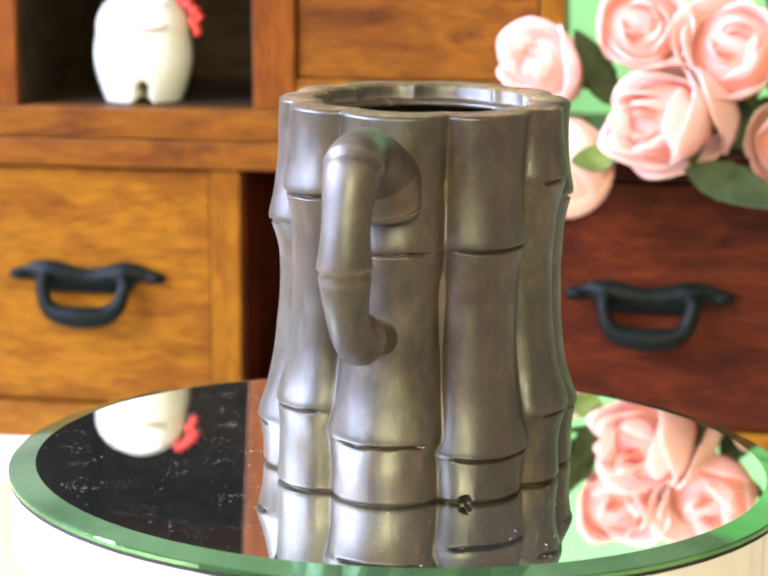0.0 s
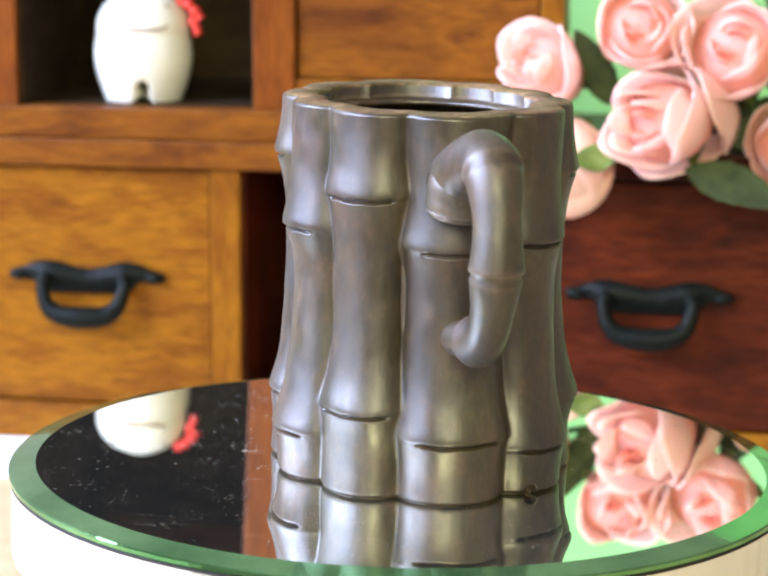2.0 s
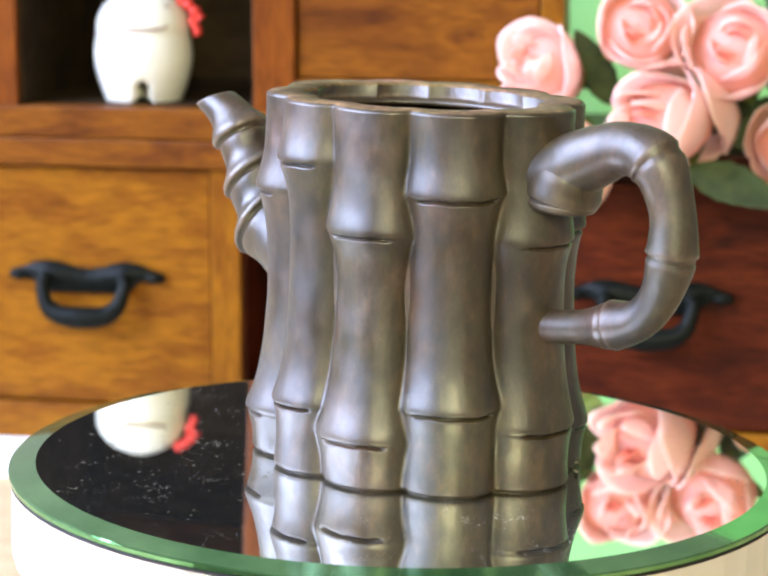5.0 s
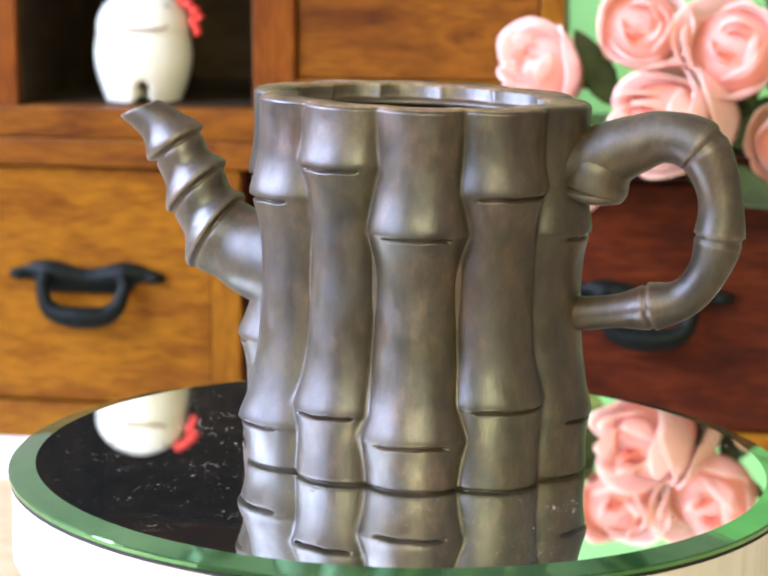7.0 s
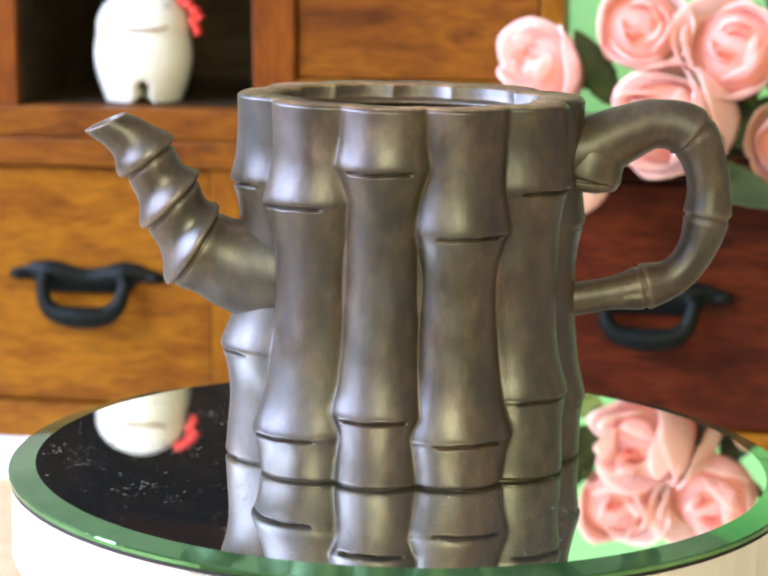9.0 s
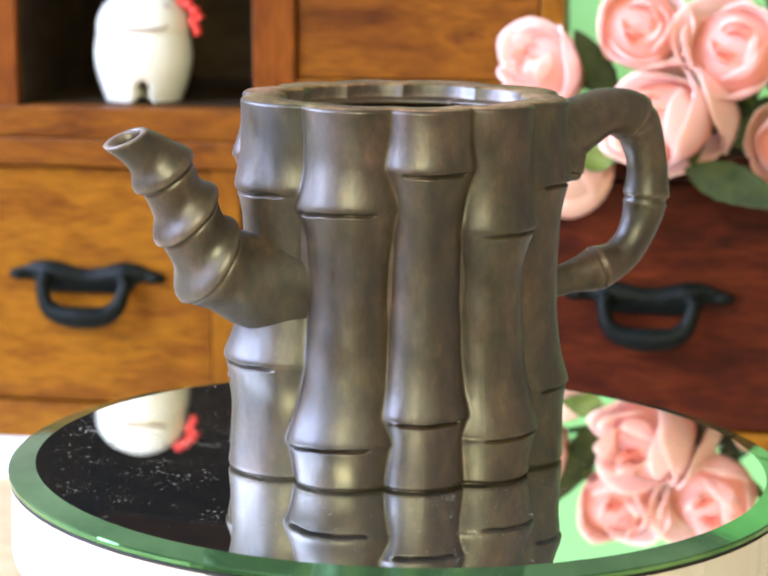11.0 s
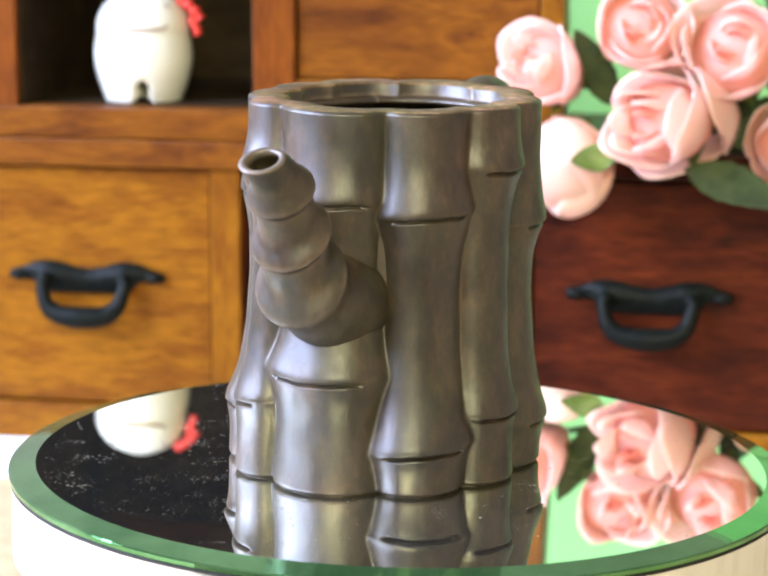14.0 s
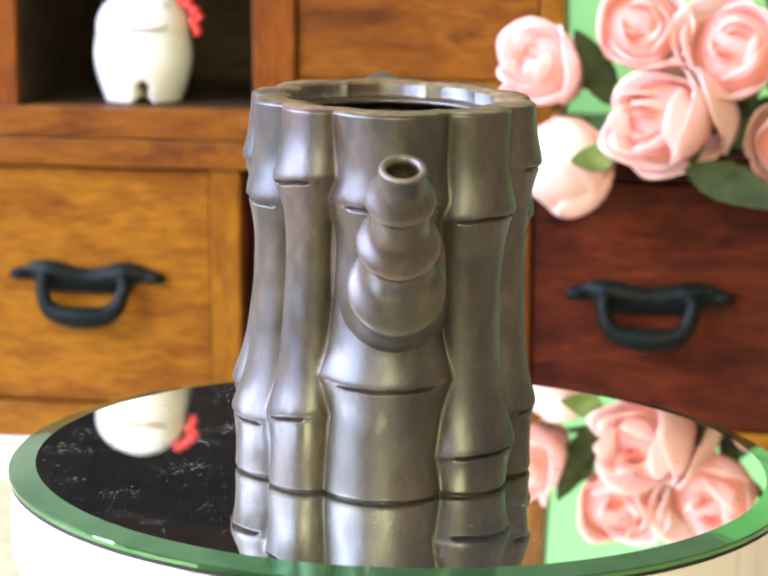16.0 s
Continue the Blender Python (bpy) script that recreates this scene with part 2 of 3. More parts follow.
build_table()
bm = bmesh.new()
box(bm, -0.40, 0.42, 0.0, 0.28, 0.0, 0.0008)
sheet = part("paper_sheet", bm, M_SHEET)
sheet.matrix_basis = pose(0, 0.274, TABLE_Z, rz=-4)
tagged(sheet, "white paper sheet lying on the table under the cabinet", "paper")


bm = bmesh.new()
box(bm, -0.04, 0.52, 0.0, 0.004, 0.0, 0.42, 0.001)
card = part("backdrop_board", bm, M_GREEN)
card.matrix_basis = pose(0, 0.585, TABLE_Z)
tagged(card, "plain light green board standing behind the cabinet on the table", "board")


# ---- the tea cabinet: local x along its front, y into it ----
CAB = pose(-0.107, 0.335, TABLE_Z + 0.0008, rz=-10)


def iron_handle(drawer, x, z, face=0.0):
    """A cast back plate with two pointed ears and a hanging bail; x, z at the plate's middle."""
    bm = bmesh.new()
    outline = []
    for k in range(41):
        s = -1 + 2 * k / 40
        top = 0.0046 - 0.0015 * math.cos(math.pi * s * 1.9) * (1 - abs(s) ** 4)
        ear = max(0.0, abs(s) - 0.70) / 0.30
        up = top * (1 - ear) + 0.0018 * ear
        outline.append((s, up))
    front, back = [], []
    for s, up in outline:
        low = -0.0014 - 0.0052 * (1 - min(1.0, max(0.0, (abs(s) - 0.50) / 0.22)) ** 2 * (3 - 2 * min(1.0, max(0.0, (abs(s) - 0.50) / 0.22))))
        for lst, y in ((front, face - 0.0028), (back, face)):
            lst.append((bm.verts.new((x + s * 0.0325, y, z + up)), bm.verts.new((x + s * 0.0325, y, z + low))))
    for k in range(40):
        f0, f1, b0, b1 = front[k], front[k + 1], back[k], back[k + 1]
        bm.faces.new((f0[0], f1[0], f1[1], f0[1]))
        bm.faces.new((b0[0], b0[1], b1[1], b1[0]))
        bm.faces.new((f0[0], b0[0], b1[0], f1[0]))
        bm.faces.new((f0[1], f1[1], b1[1], b0[1]))
    for k in (0, 40):
        bm.faces.new((front[k][0], front[k][1], back[k][1], back[k][0]))
    part("handle_plate", bm, M_IRON, drawer, "black cast iron back plate", smooth=True)
    for sx in (-1, 1):
        bm = bmesh.new()
        bmesh.ops.create_uvsphere(bm, u_segments=14, v_segments=8, radius=0.0032, matrix=Matrix.Translation((x + sx * 0.0168, face - 0.005, z - 0.001)) @ Matrix.Diagonal((1, 1.1, 1, 1)))
        bmesh.ops.create_uvsphere(bm, u_segments=12, v_segments=8, radius=0.0022, matrix=Matrix.Translation((x + sx * 0.0285, face - 0.0032, z + 0.0002)) @ Matrix.Diagonal((1.5, 0.8, 1, 1)))
        part("handle_stud", bm, M_IRON, drawer, "rounded black iron stud", smooth=True)
    pts = [(-0.0166, -0.006, -0.001), (-0.0158, -0.0075, -0.0052), (-0.0141, -0.0090, -0.0106), (-0.0100, -0.0098, -0.0141), (-0.0045, -0.0103, -0.0153), (0, -0.0105, -0.0155),
           (0.0045, -0.0103, -0.0153), (0.0100, -0.0098, -0.0141), (0.0141, -0.0090, -0.0106), (0.0158, -0.0075, -0.0052), (0.0166, -0.006, -0.001)]
    path = spline([(x + 1.07 * a, face + b, z + c) for a, b, c in pts], 6)
    n = len(path)
    rad = [0.0026 + 0.0020 * math.sin(math.pi * i / (n - 1)) ** 2 for i in range(n)]
    v, f = tube(path, rad, 14)
    part_data("handle_bail", v, f, M_IRON, drawer, "drooping black iron bail")


def build_cabinet():
    c = empty("tea_cabinet", CAB, "stepped honey and red wood tea cabinet with drawers", "cabinet")
    lift = -TABLE_Z - 0.0008
    Z = lambda z: z + lift
    dep = 0.13
    # upper tier
    board("side_panel", -0.063, -0.051, 0, dep, Z(0.0538), Z(0.158), M_RED_Z, c)
    board("upright", 0.047, 0.064, 0, dep, Z(0.0538), Z(0.158), M_RED_Z, c)
    board("upright", 0.161, 0.170, 0, 0.02, Z(0.0538), Z(0.158), M_HONEY_Z, c)
    board("top_board", -0.066, 0.155, -0.003, dep, Z(0.158), Z(0.170), M_HONEY_X, c)
    board("shelf", -0.063, 0.155, -0.0004, dep, Z(0.0412), Z(0.0538), M_AMBER, c)
    board("shelf_end", 0.1552, 0.170, -0.0004, 0.02, Z(0.0412), Z(0.0538), M_AMBER, c)
    # coloured near-black for the shade deep in the upper niche
    board("back_panel", -0.051, 0.047, 0.118, 0.123, Z(0.0538), Z(0.158), M_NICHE_SHADE, c)
    board("lower_rail", 0.064, 0.161, 0.001, 0.02, Z(0.0538), Z(0.0665), M_HONEY_X, c)
    d = board("drawer", 0.0648, 0.1602, 0.0025, 0.02, Z(0.0670), Z(0.1575), M_AMBER, c, label="figured amber wood upper drawer, closed")
    # lower tier
    board("side_panel", -0.079, -0.067, 0, dep, Z(-0.0690), Z(0.0300), M_HONEY_Z, c)
    board("upright", 0.0287, 0.0409, 0, dep, Z(-0.0690), Z(0.0300), M_HONEY_Z, c)
    board("upright", 0.146, 0.158, 0, dep, Z(-0.0690), Z(0.0300), M_RED_Z, c)
    board("side_panel", 0.2545, 0.2665, 0, dep, Z(-0.0690), Z(0.0300), M_RED_Z, c)
    board("lower_top", -0.0795, 0.166, -0.0030, dep, Z(0.0302), Z(0.0410), M_AMBER, c)
    board("lower_top", 0.1662, 0.267, -0.0026, dep, Z(0.0302), Z(0.0408), M_RED_X, c)
    board("base_board", -0.0795, 0.267, -0.001, dep, Z(-0.0842), Z(-0.0690), M_HONEY_X, c)
    # the middle niche's back carries its shade as a near-black colour
    board("back_panel", 0.0409, 0.146, 0.118, 0.123, Z(-0.0690), Z(0.0300), M_NICHE_SHADE, c)
    # thin boards added inside the niches; the upper ones are near-black for shade
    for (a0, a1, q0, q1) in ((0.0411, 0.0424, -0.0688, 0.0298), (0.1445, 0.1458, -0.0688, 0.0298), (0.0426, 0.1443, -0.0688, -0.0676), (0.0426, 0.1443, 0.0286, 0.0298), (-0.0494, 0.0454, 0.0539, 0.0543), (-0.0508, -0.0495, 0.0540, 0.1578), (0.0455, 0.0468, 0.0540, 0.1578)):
        board("lining", a0, a1, 0.010 if q1 - q0 < 0.0005 else 0.004, 0.1175, Z(q0), Z(q1), M_NICHE_SHADE if q1 > 0.05 else M_RED_X, c, 0.0)
    d = board("drawer", -0.0663, 0.0280, 0.0022, 0.11, Z(-0.0683), Z(0.0290), M_HONEY_X, c, label="honey wood drawer, closed")
    iron_handle(d, -0.0237, Z(-0.0155), 0.0022)
    d = board("drawer", 0.1587, 0.2539, 0.0022, 0.11, Z(-0.0683), Z(0.0285), M_STRIPE, c, label="dark red wood drawer, closed")
    iron_handle(d, 0.2048, Z(-0.0155), 0.0022)


build_cabinet()


# ---- white figurine on the shelf ----
def build_figurine():
    prof = [(0.0, 0.0), (0.0145, 0.0), (0.0165, 0.0018), (0.0185, 0.007), (0.0203, 0.014), (0.0207, 0.019), (0.0203, 0.0235), (0.0196, 0.027), (0.0196, 0.031),
            (0.0188, 0.0345), (0.0166, 0.0385), (0.0128, 0.0420), (0.0078, 0.0446), (0.0034, 0.0460), (0.0, 0.0464)]
    rows = spline(prof, 5)
    n = 72
    verts, faces, slots = [], [], []
    for r, z in rows:
        for k in range(n):
            a = 2 * math.pi * k / n
            x, y = r * math.cos(a), 0.82 * r * math.sin(a)
            # notch between the two feet
            if z < 0.009 and abs(x) < 0.0027 * (1 - (z / 0.0092) ** 2) ** 0.5 + 0.0002 and y < 0:
                y *= -0.7
            verts.append((x, y, max(z, 0)))
    for i in range(len(rows) - 1):
        for k in range(n):
            faces.append((i * n + k, i * n + (k + 1) % n, (i + 1) * n + (k + 1) % n, (i + 1) * n + k))
            slots.append(0)

    def blob(path, rad, slot, m=10):
        v, f = tube(spline(path, 5), rad, m)
        o = len(verts)
        verts.extend(v)
        faces.extend(tuple(q + o for q in ff) for ff in f)
        slots.extend([slot] * len(f))

    ear = [(0.0155, -0.004, 0.0415), (0.0188, -0.006, 0.0395), (0.0215, -0.007, 0.037), (0.0245, -0.008, 0.0335)]
    blob(ear, [0.0022 + 0.0006 * math.sin(i * 1.3) for i in range(16)], 1)
    blob([(0.020, -0.006, 0.034), (0.0225, -0.007, 0.030), (0.0230, -0.007, 0.0270)], [0.0016 + 0.0008 * (i % 4) / 4 for i in range(11)], 1)
    blob([(-0.0098, -0.0138, 0.0316), (-0.0085, -0.0146, 0.0302), (-0.003, -0.0162, 0.0298), (0.0045, -0.0160, 0.0298), (0.0095, -0.0141, 0.0303), (0.0105, -0.0135, 0.0315)], [0.00055] * 26, 2, 6)
    for x in (-0.0115, 0.0105):
        blob([(x, -0.0115, 0.0385), (x, -0.0112, 0.0395)], [0.0006] * 6, 2, 6)
    ob = part_data("figurine", verts, faces, [M_WHITE, M_SCARLET, mat("soft_brown_line", (0.22, 0.12, 0.08), 0.6)], slots=slots)
    ob.matrix_basis = CAB @ pose(-0.0049, 0.024, -TABLE_Z - 0.0008 + 0.0544, rz=14) @ Matrix.Diagonal((0.97, 1, 1, 1))
    tagged(ob, "glossy white ceramic figurine with a red cord, standing on the shelf", "figurine")


build_figurine()


# ---- rose bouquet lying on the lower tier ----
def petal(R, span, h0, h1, a0, curl, rng, material, parent, m=11, n=9, close=0.0):
    """One cupped petal about the local z axis: it rises from h0 to h1 at radius R and curls outwards at its lip."""
    verts, faces = [], []
    wob = rng.uniform(-1, 1)
    shift = (R * rng.uniform(-0.14, 0.14), R * rng.uniform(-0.14, 0.14))
    lean = rng.uniform(-0.10, 0.10)
    for side in (0, 1):
        for j in range(n + 1):
            v = j / n
            for i in range(m + 1):
                u = -1 + 2 * i / m
                a = a0 + u * span * (0.55 + 0.45 * math.sin(math.pi * min(1.0, 0.25 + v * 0.75)))
                edge = 1 - 0.22 * u * u * v + lean * u * v
                rr = R * (0.30 + 0.70 * math.sin(min(1.0, v * 1.25) * math.pi / 2)) * (1 - close * max(0.0, v - 0.45) ** 2 * 2.4) + curl * R * max(0.0, v - 0.72) ** 1.3 * 3.0 * (1 - 0.3 * u * u)
                rr += R * 0.05 * math.sin(3 * u + wob * 4) * v + (0.0006 if side else 0.0)
                z = h0 + (h1 - h0) * v * edge - curl * R * max(0.0, v - 0.80) ** 2 * 4.0 * (1 - 0.5 * u * u)
                verts.append((rr * math.cos(a) + shift[0], rr * math.sin(a) + shift[1], z + R * 0.04 * math.sin(5 * u + wob * 6) * v))
    s = (n + 1) * (m + 1)
    for j in range(n):
        for i in range(m):
            a, b = j * (m + 1) + i, j * (m + 1) + i + 1
            c, d = b + m + 1, a + m + 1
            faces.append((a, b, c, d))
            faces.append((a + s, d + s, c + s, b + s))
    ring = [i for i in range(m + 1)] + [j * (m + 1) + m for j in range(1, n + 1)] + [n * (m + 1) + i for i in range(m - 1, -1, -1)] + [j * (m + 1) for j in range(n - 1, 0, -1)]
    for k in range(len(ring)):
        a, b = ring[k], ring[(k + 1) % len(ring)]
        faces.append((a, a + s, b + s, b))
    return part_data("petal", verts, faces, material, parent)


def rose(parent, place, axis, R, height, seed, openness=1.0, pale=False, skirt=False):
    """A rose whose face looks along axis; place is its face's middle."""
    rng = random.Random(seed)
    zaxis = Vector(axis).normalized()
    m = Matrix.Translation(Vector(place)) @ zaxis.to_track_quat('Z', 'Y').to_matrix().to_4x4() @ pose(0, 0, -height * 0.85)
    v, f = lathe([(0.0005, -0.004), (0.0035, -0.003), (R * 0.50, height * 0.06), (R * 0.78, height * 0.35), (R * 0.76, height * 0.62), (R * 0.40, height * 0.74), (0.0003, height * 0.76)], 24)
    if pale:
        v, f = lathe([tuple(q) for q in spline([(0.0005, -0.004), (R * 0.45, height * 0.06), (R * 0.86, height * 0.32), (R * 0.90, height * 0.55), (R * 0.66, height * 0.82), (R * 0.25, height * 0.97), (0.0003, height)], 4)], 28)
    head = part_data("rose", v, f, M_PETAL_PALE if pale else M_PETAL_IN, parent, "pale cream-pink rosebud" if pale else "pink fabric rose with a coral heart")
    head.matrix_basis = m
    layers = [(0.22, 2, 1.9, 0.97, -0.05), (0.44, 3, 1.35, 1.0, 0.04), (0.70, 3, 1.30, 0.98, 0.12), (0.95, 3, 1.35, 0.93, 0.22)]
    if pale:
        layers = [(0.98, 2, 1.5, 0.95, 0.0), (1.04, 2, 1.4, 0.80, 0.02)]
    if skirt:
        layers = layers + [(1.0, 3, 1.30, 0.56, 0.34)]
    for li, (k, cnt, span, top, curl) in enumerate(layers):
        ph = rng.uniform(0, 6.28)
        for c in range(cnt):
            k = k * rng.uniform(0.93, 1.06)
            inner = li < 1 and not pale
            petal(R * k, span * rng.uniform(0.9, 1.1), -0.45 * height if li == 4 else 0.0, height * top * rng.uniform(0.95, 1.03), ph + 2 * math.pi * c / cnt + rng.uniform(-0.2, 0.2), curl * openness, rng,
                  M_PETAL_IN if inner else (M_PETAL_PALE if pale else M_PETAL), head, close=0.55 if pale else 0.12)
    for c in range(5):
        a = 2 * math.pi * c / 5
        leaf_shape("sepal", head, Matrix.Translation((0, 0, -0.002)) @ pose(0, 0, 0, rz=math.degrees(a)) @ pose(R * 0.3, 0, 0.002, ry=-55), R * 0.9, R * 0.22, M_SEPAL)
    return head


def leaf_shape(name, parent, m, length, half, material, bend=0.25, label=""):
    """A pointed leaf along local x with a folded midrib, 0.5 mm thick."""
    verts, faces = [], []
    nu, nv = 14, 6
    for side in (0, 1):
        for i in range(nu + 1):
            s = i / nu
            w = half * (math.sin(math.pi * s ** 0.8) ** 0.8 if 0 < s < 1 else 0.02) * (1 + 0.05 * math.sin(s * 40))
            for j in range(nv + 1):
                t = -1 + 2 * j / nv
                verts.append((length * s, w * t, 0.16 * half * abs(t) + half * 0.06 * math.sin(9 * s + 2 * t) - bend * length * s * s - (0.0005 if side else 0)))
    o = (nu + 1) * (nv + 1)
    for i in range(nu):
        for j in range(nv):
            a = i * (nv + 1) + j
            q = (a, a + 1, a + nv + 2, a + nv + 1)
            faces.append(q)
            faces.append(tuple(x + o for x in reversed(q)))
    for i in range(nu):
        for j in (0, nv):
            a, b = i * (nv + 1) + j, (i + 1) * (nv + 1) + j
            faces.append((a, b, b + o, a + o))
    ob = part_data(name, verts, faces, material, parent, label)
    ob.matrix_basis = m
    return ob


def toward(place, direction, roll=0.0):
    """A pose whose local x runs along direction, with its upper side turned by roll degrees."""
    q = Vector(direction).normalized().to_track_quat('X', 'Z')
    return Matrix.Translation(place) @ q.to_matrix().to_4x4() @ pose(0, 0, 0, rx=roll)


def build_bouquet():
    base = Vector((0.150, 0.330, TABLE_Z + 0.0842 + 0.0415 + 0.001))
    b = empty("rose_bouquet", Matrix.Translation(base), "bouquet of pink fabric roses lying on the lower tier", "flowers")
    L = lambda x, y, z: Vector((x, y, z)) - base
    flowers = [((0.0850, 0.2480, 0.0578), (-0.62, -0.78, 0.03), 0.0190, 0.046, 3, 0.9, False),
               ((0.0855, 0.272, 0.0922), (-0.15, -0.90, 0.25), 0.0186, 0.028, 5, 1.0, False),
               ((0.1184, 0.262, 0.0870), (-0.30, -0.84, 0.36), 0.0205, 0.034, 8, 1.0, False),
               ((0.0440, 0.279, 0.0795), (-0.62, -0.62, 0.38), 0.0166, 0.034, 11, 2.0, False),
               ((0.0520, 0.2700, 0.0385), (-0.62, -0.72, -0.05), 0.0185, 0.036, 14, 0.6, True),
               ((0.1405, 0.264, 0.0478), (-0.10, -0.95, 0.05), 0.0150, 0.032, 17, 0.8, False)]
    tie = L(0.175, 0.345, 0.0445)
    for k, (place, axis, R, h, seed, op, pale) in enumerate(flowers):
        p = L(*place)
        rose(b, p, axis, R, h, seed, op, pale, k == 0)
        a = Vector(axis).normalized()
        s0 = p - a * (h * 0.85)
        path = spline([s0, s0 - a * 0.003, (s0 - a * 0.004 + tie) / 2 + Vector((0, 0, 0.006)), tie, tie + Vector((0.06, 0.012, 0))], 6)
        v, f = tube(path, [0.0013] * len(path), 8)
        part_data("stem", v, f, M_LEAF, b)
    leaf_shape("leaf", b, toward(L(0.0785, 0.290, 0.060), (-0.42, -0.05, 0.88), 75), 0.034, 0.0066, M_LEAF, label="dull green leaf")
    leaf_shape("leaf", b, toward(L(0.1025, 0.2620, 0.0392), (0.93, -0.10, -0.26), -60), 0.042, 0.0090, M_LEAF, 0.1, "dull green leaf")
    leaf_shape("leaf", b, toward(L(0.1056, 0.3000, 0.0431), (1.0, 0.0, 0.05), 70), 0.036, 0.011, M_LEAF, 0.05, "dull green leaf")
    leaf_shape("leaf", b, toward(L(0.0766, 0.2560, 0.0454), (-0.98, -0.10, -0.10), -70), 0.0165, 0.0052, M_SEPAL, 0.05, "fresh green leaf")
    leaf_shape("leaf", b, toward(L(0.130, 0.285, 0.058), (-0.2, -0.5, 0.6), 60), 0.022, 0.007, M_LEAF, label="dull green leaf")
    leaf_shape("leaf", b, toward(L(0.120, 0.290, 0.050), (0.85, -0.1, 0.15), 75), 0.036, 0.011, M_LEAF, label="dull green leaf")
    leaf_shape("leaf", b, toward(L(0.105, 0.295, 0.070), (0.5, -0.1, -0.4), 75), 0.034, 0.011, M_LEAF, label="dull green leaf")
    leaf_shape("leaf", b, toward(L(0.138, 0.300, 0.095), (0.5, -0.2, 0.6), 60), 0.034, 0.010, M_LEAF, label="dull green leaf")


build_bouquet()


# ---- turntable ----
TILT = pose(0, 0, 0, ry=1.366)
R_IN, R_OUT = 0.0945, 0.1014


def build_turntable():
    t = empty("turntable", TILT, "round display turntable with a mirror top and silver side", "turntable")
    v, f = lathe([(0.0, -0.024), (0.060, -0.024), (0.062, -0.030), (0.070, -0.078), (0.072, -0.0835), (0.0, -0.0835)], 72)
    part_data("base", v, f, M_FRAME, t, "white round base")
    v, f = lathe([(0.0, -0.0030), (0.1000, -0.0030), (0.1006, -0.0036), (0.1006, -0.0225), (0.0990, -0.0240), (0.0, -0.0240)], 180)
    rng = random.Random(9)
    ribs = [rng.uniform(-0.0022, 0.0022) for _ in range(180)]
    v = [(x * (1 + ribs[k % 180]), y * (1 + ribs[k % 180]), z) for k, (x, y, z) in enumerate(v)]
    platter = part_data("platter", v, f, M_BAND, t, "ribbed silver drum side")
    for p in platter.data.polygons:
        p.use_smooth = False
    v, f = lathe([(0.0, 0.0), (R_IN, 0.0), (R_IN, -0.0010), (0.0, -0.0010)], 180)
    part_data("mirror", v, f, M_MIRROR, platter, "clear mirror disc", smooth=False)
    v, f = lathe([(R_IN, 0.0), (R_OUT - 0.0004, -0.0013), (R_OUT, -0.0016), (R_OUT, -0.0026), (R_OUT - 0.0005, -0.0030), (R_IN, -0.0030), (R_IN, 0.0)], 180)
    sv, sf = lathe([(0.0990, -0.0031), (0.1011, -0.0031), (0.1011, -0.0037), (0.0990, -0.0037)], 120)
    part_data("seam", sv, sf, M_PIT, platter, "dark seam under the glass edge")
    bev = part_data("bevel_rim", v, f, M_BEVEL, platter, "green bevelled glass edge")
    for p in bev.data.polygons:
        p.use_smooth = False
    rng = random.Random(4)
    verts, faces = [], []
    clumps = [(R_IN * math.sqrt(rng.uniform(0.15, 0.93)), rng.uniform(0, 6.283)) for _ in range(90)]
    for k in range(4200):
        r, a = R_IN * math.sqrt(rng.uniform(0.12, 0.97)), rng.uniform(0, 6.283)
        if k % 3:
            r, a = rng.choice(clumps)
            r, a = min(R_IN * 0.985, r + rng.gauss(0, 0.0025)), a + rng.gauss(0, 0.035)
        s = rng.choice([0.00002, 0.00003, 0.00004, 0.00006])
        l, w, th = s * rng.choice([1.2, 1.5, 2, 3, 8]), s * 0.8, a + rng.gauss(0, 0.25)
        x, y = r * math.cos(a), r * math.sin(a)
        o = len(verts)
        for dx, dy in ((-l, -w), (l, -w), (l, w), (-l, w)):
            verts.append((x + dx * math.cos(th) - dy * math.sin(th), y + dx * math.sin(th) + dy * math.cos(th), 0.00002))
        verts.append((x, y, 0.00002 + s))
        faces += [(o, o + 1, o + 4), (o + 1, o + 2, o + 4), (o + 2, o + 3, o + 4), (o + 3, o, o + 4)]
    tagged(part_data("dust", verts, faces, M_DUST, platter, "pale dust specks and lint", smooth=False), kind="stuff")
    return platter


PLATTER = build_turntable()


# ---- bamboo teapot; local x towards the handle ----
POT_X, POT_Y, POT_TURN = 0.00394, -0.00212, -104.0
TOP = 0.0944
RIM_A, RIM_B = 0.0446, 0.0364
# stalks: from and to degrees, upper node height, lower node height, slant
STALKS = [(-18.5, 22, 0.0617, 0.0150, 0.0), (22, 62, 0.0622, 0.0112, 0.0), (62, 95, 0.0770, 0.0185, 0.0), (95, 132, 0.0700, 0.0150, -0.3), (132, 155, 0.0768, 0.0185, 0.3),
          (155, 200.4, 0.0718, 0.0285, 0.0), (200.4, 235, 0.0690, 0.0108, 0.3), (235, 269, 0.0790, 0.0172, 0.0), (269, 307.5, 0.0632, 0.0118, 0.0), (307.5, 341.5, 0.0734, 0.0205, 0.2)]


def oval(phi):
    return RIM_A * RIM_B / np.sqrt((RIM_B * np.cos(phi)) ** 2 + (RIM_A * np.sin(phi)) ** 2)


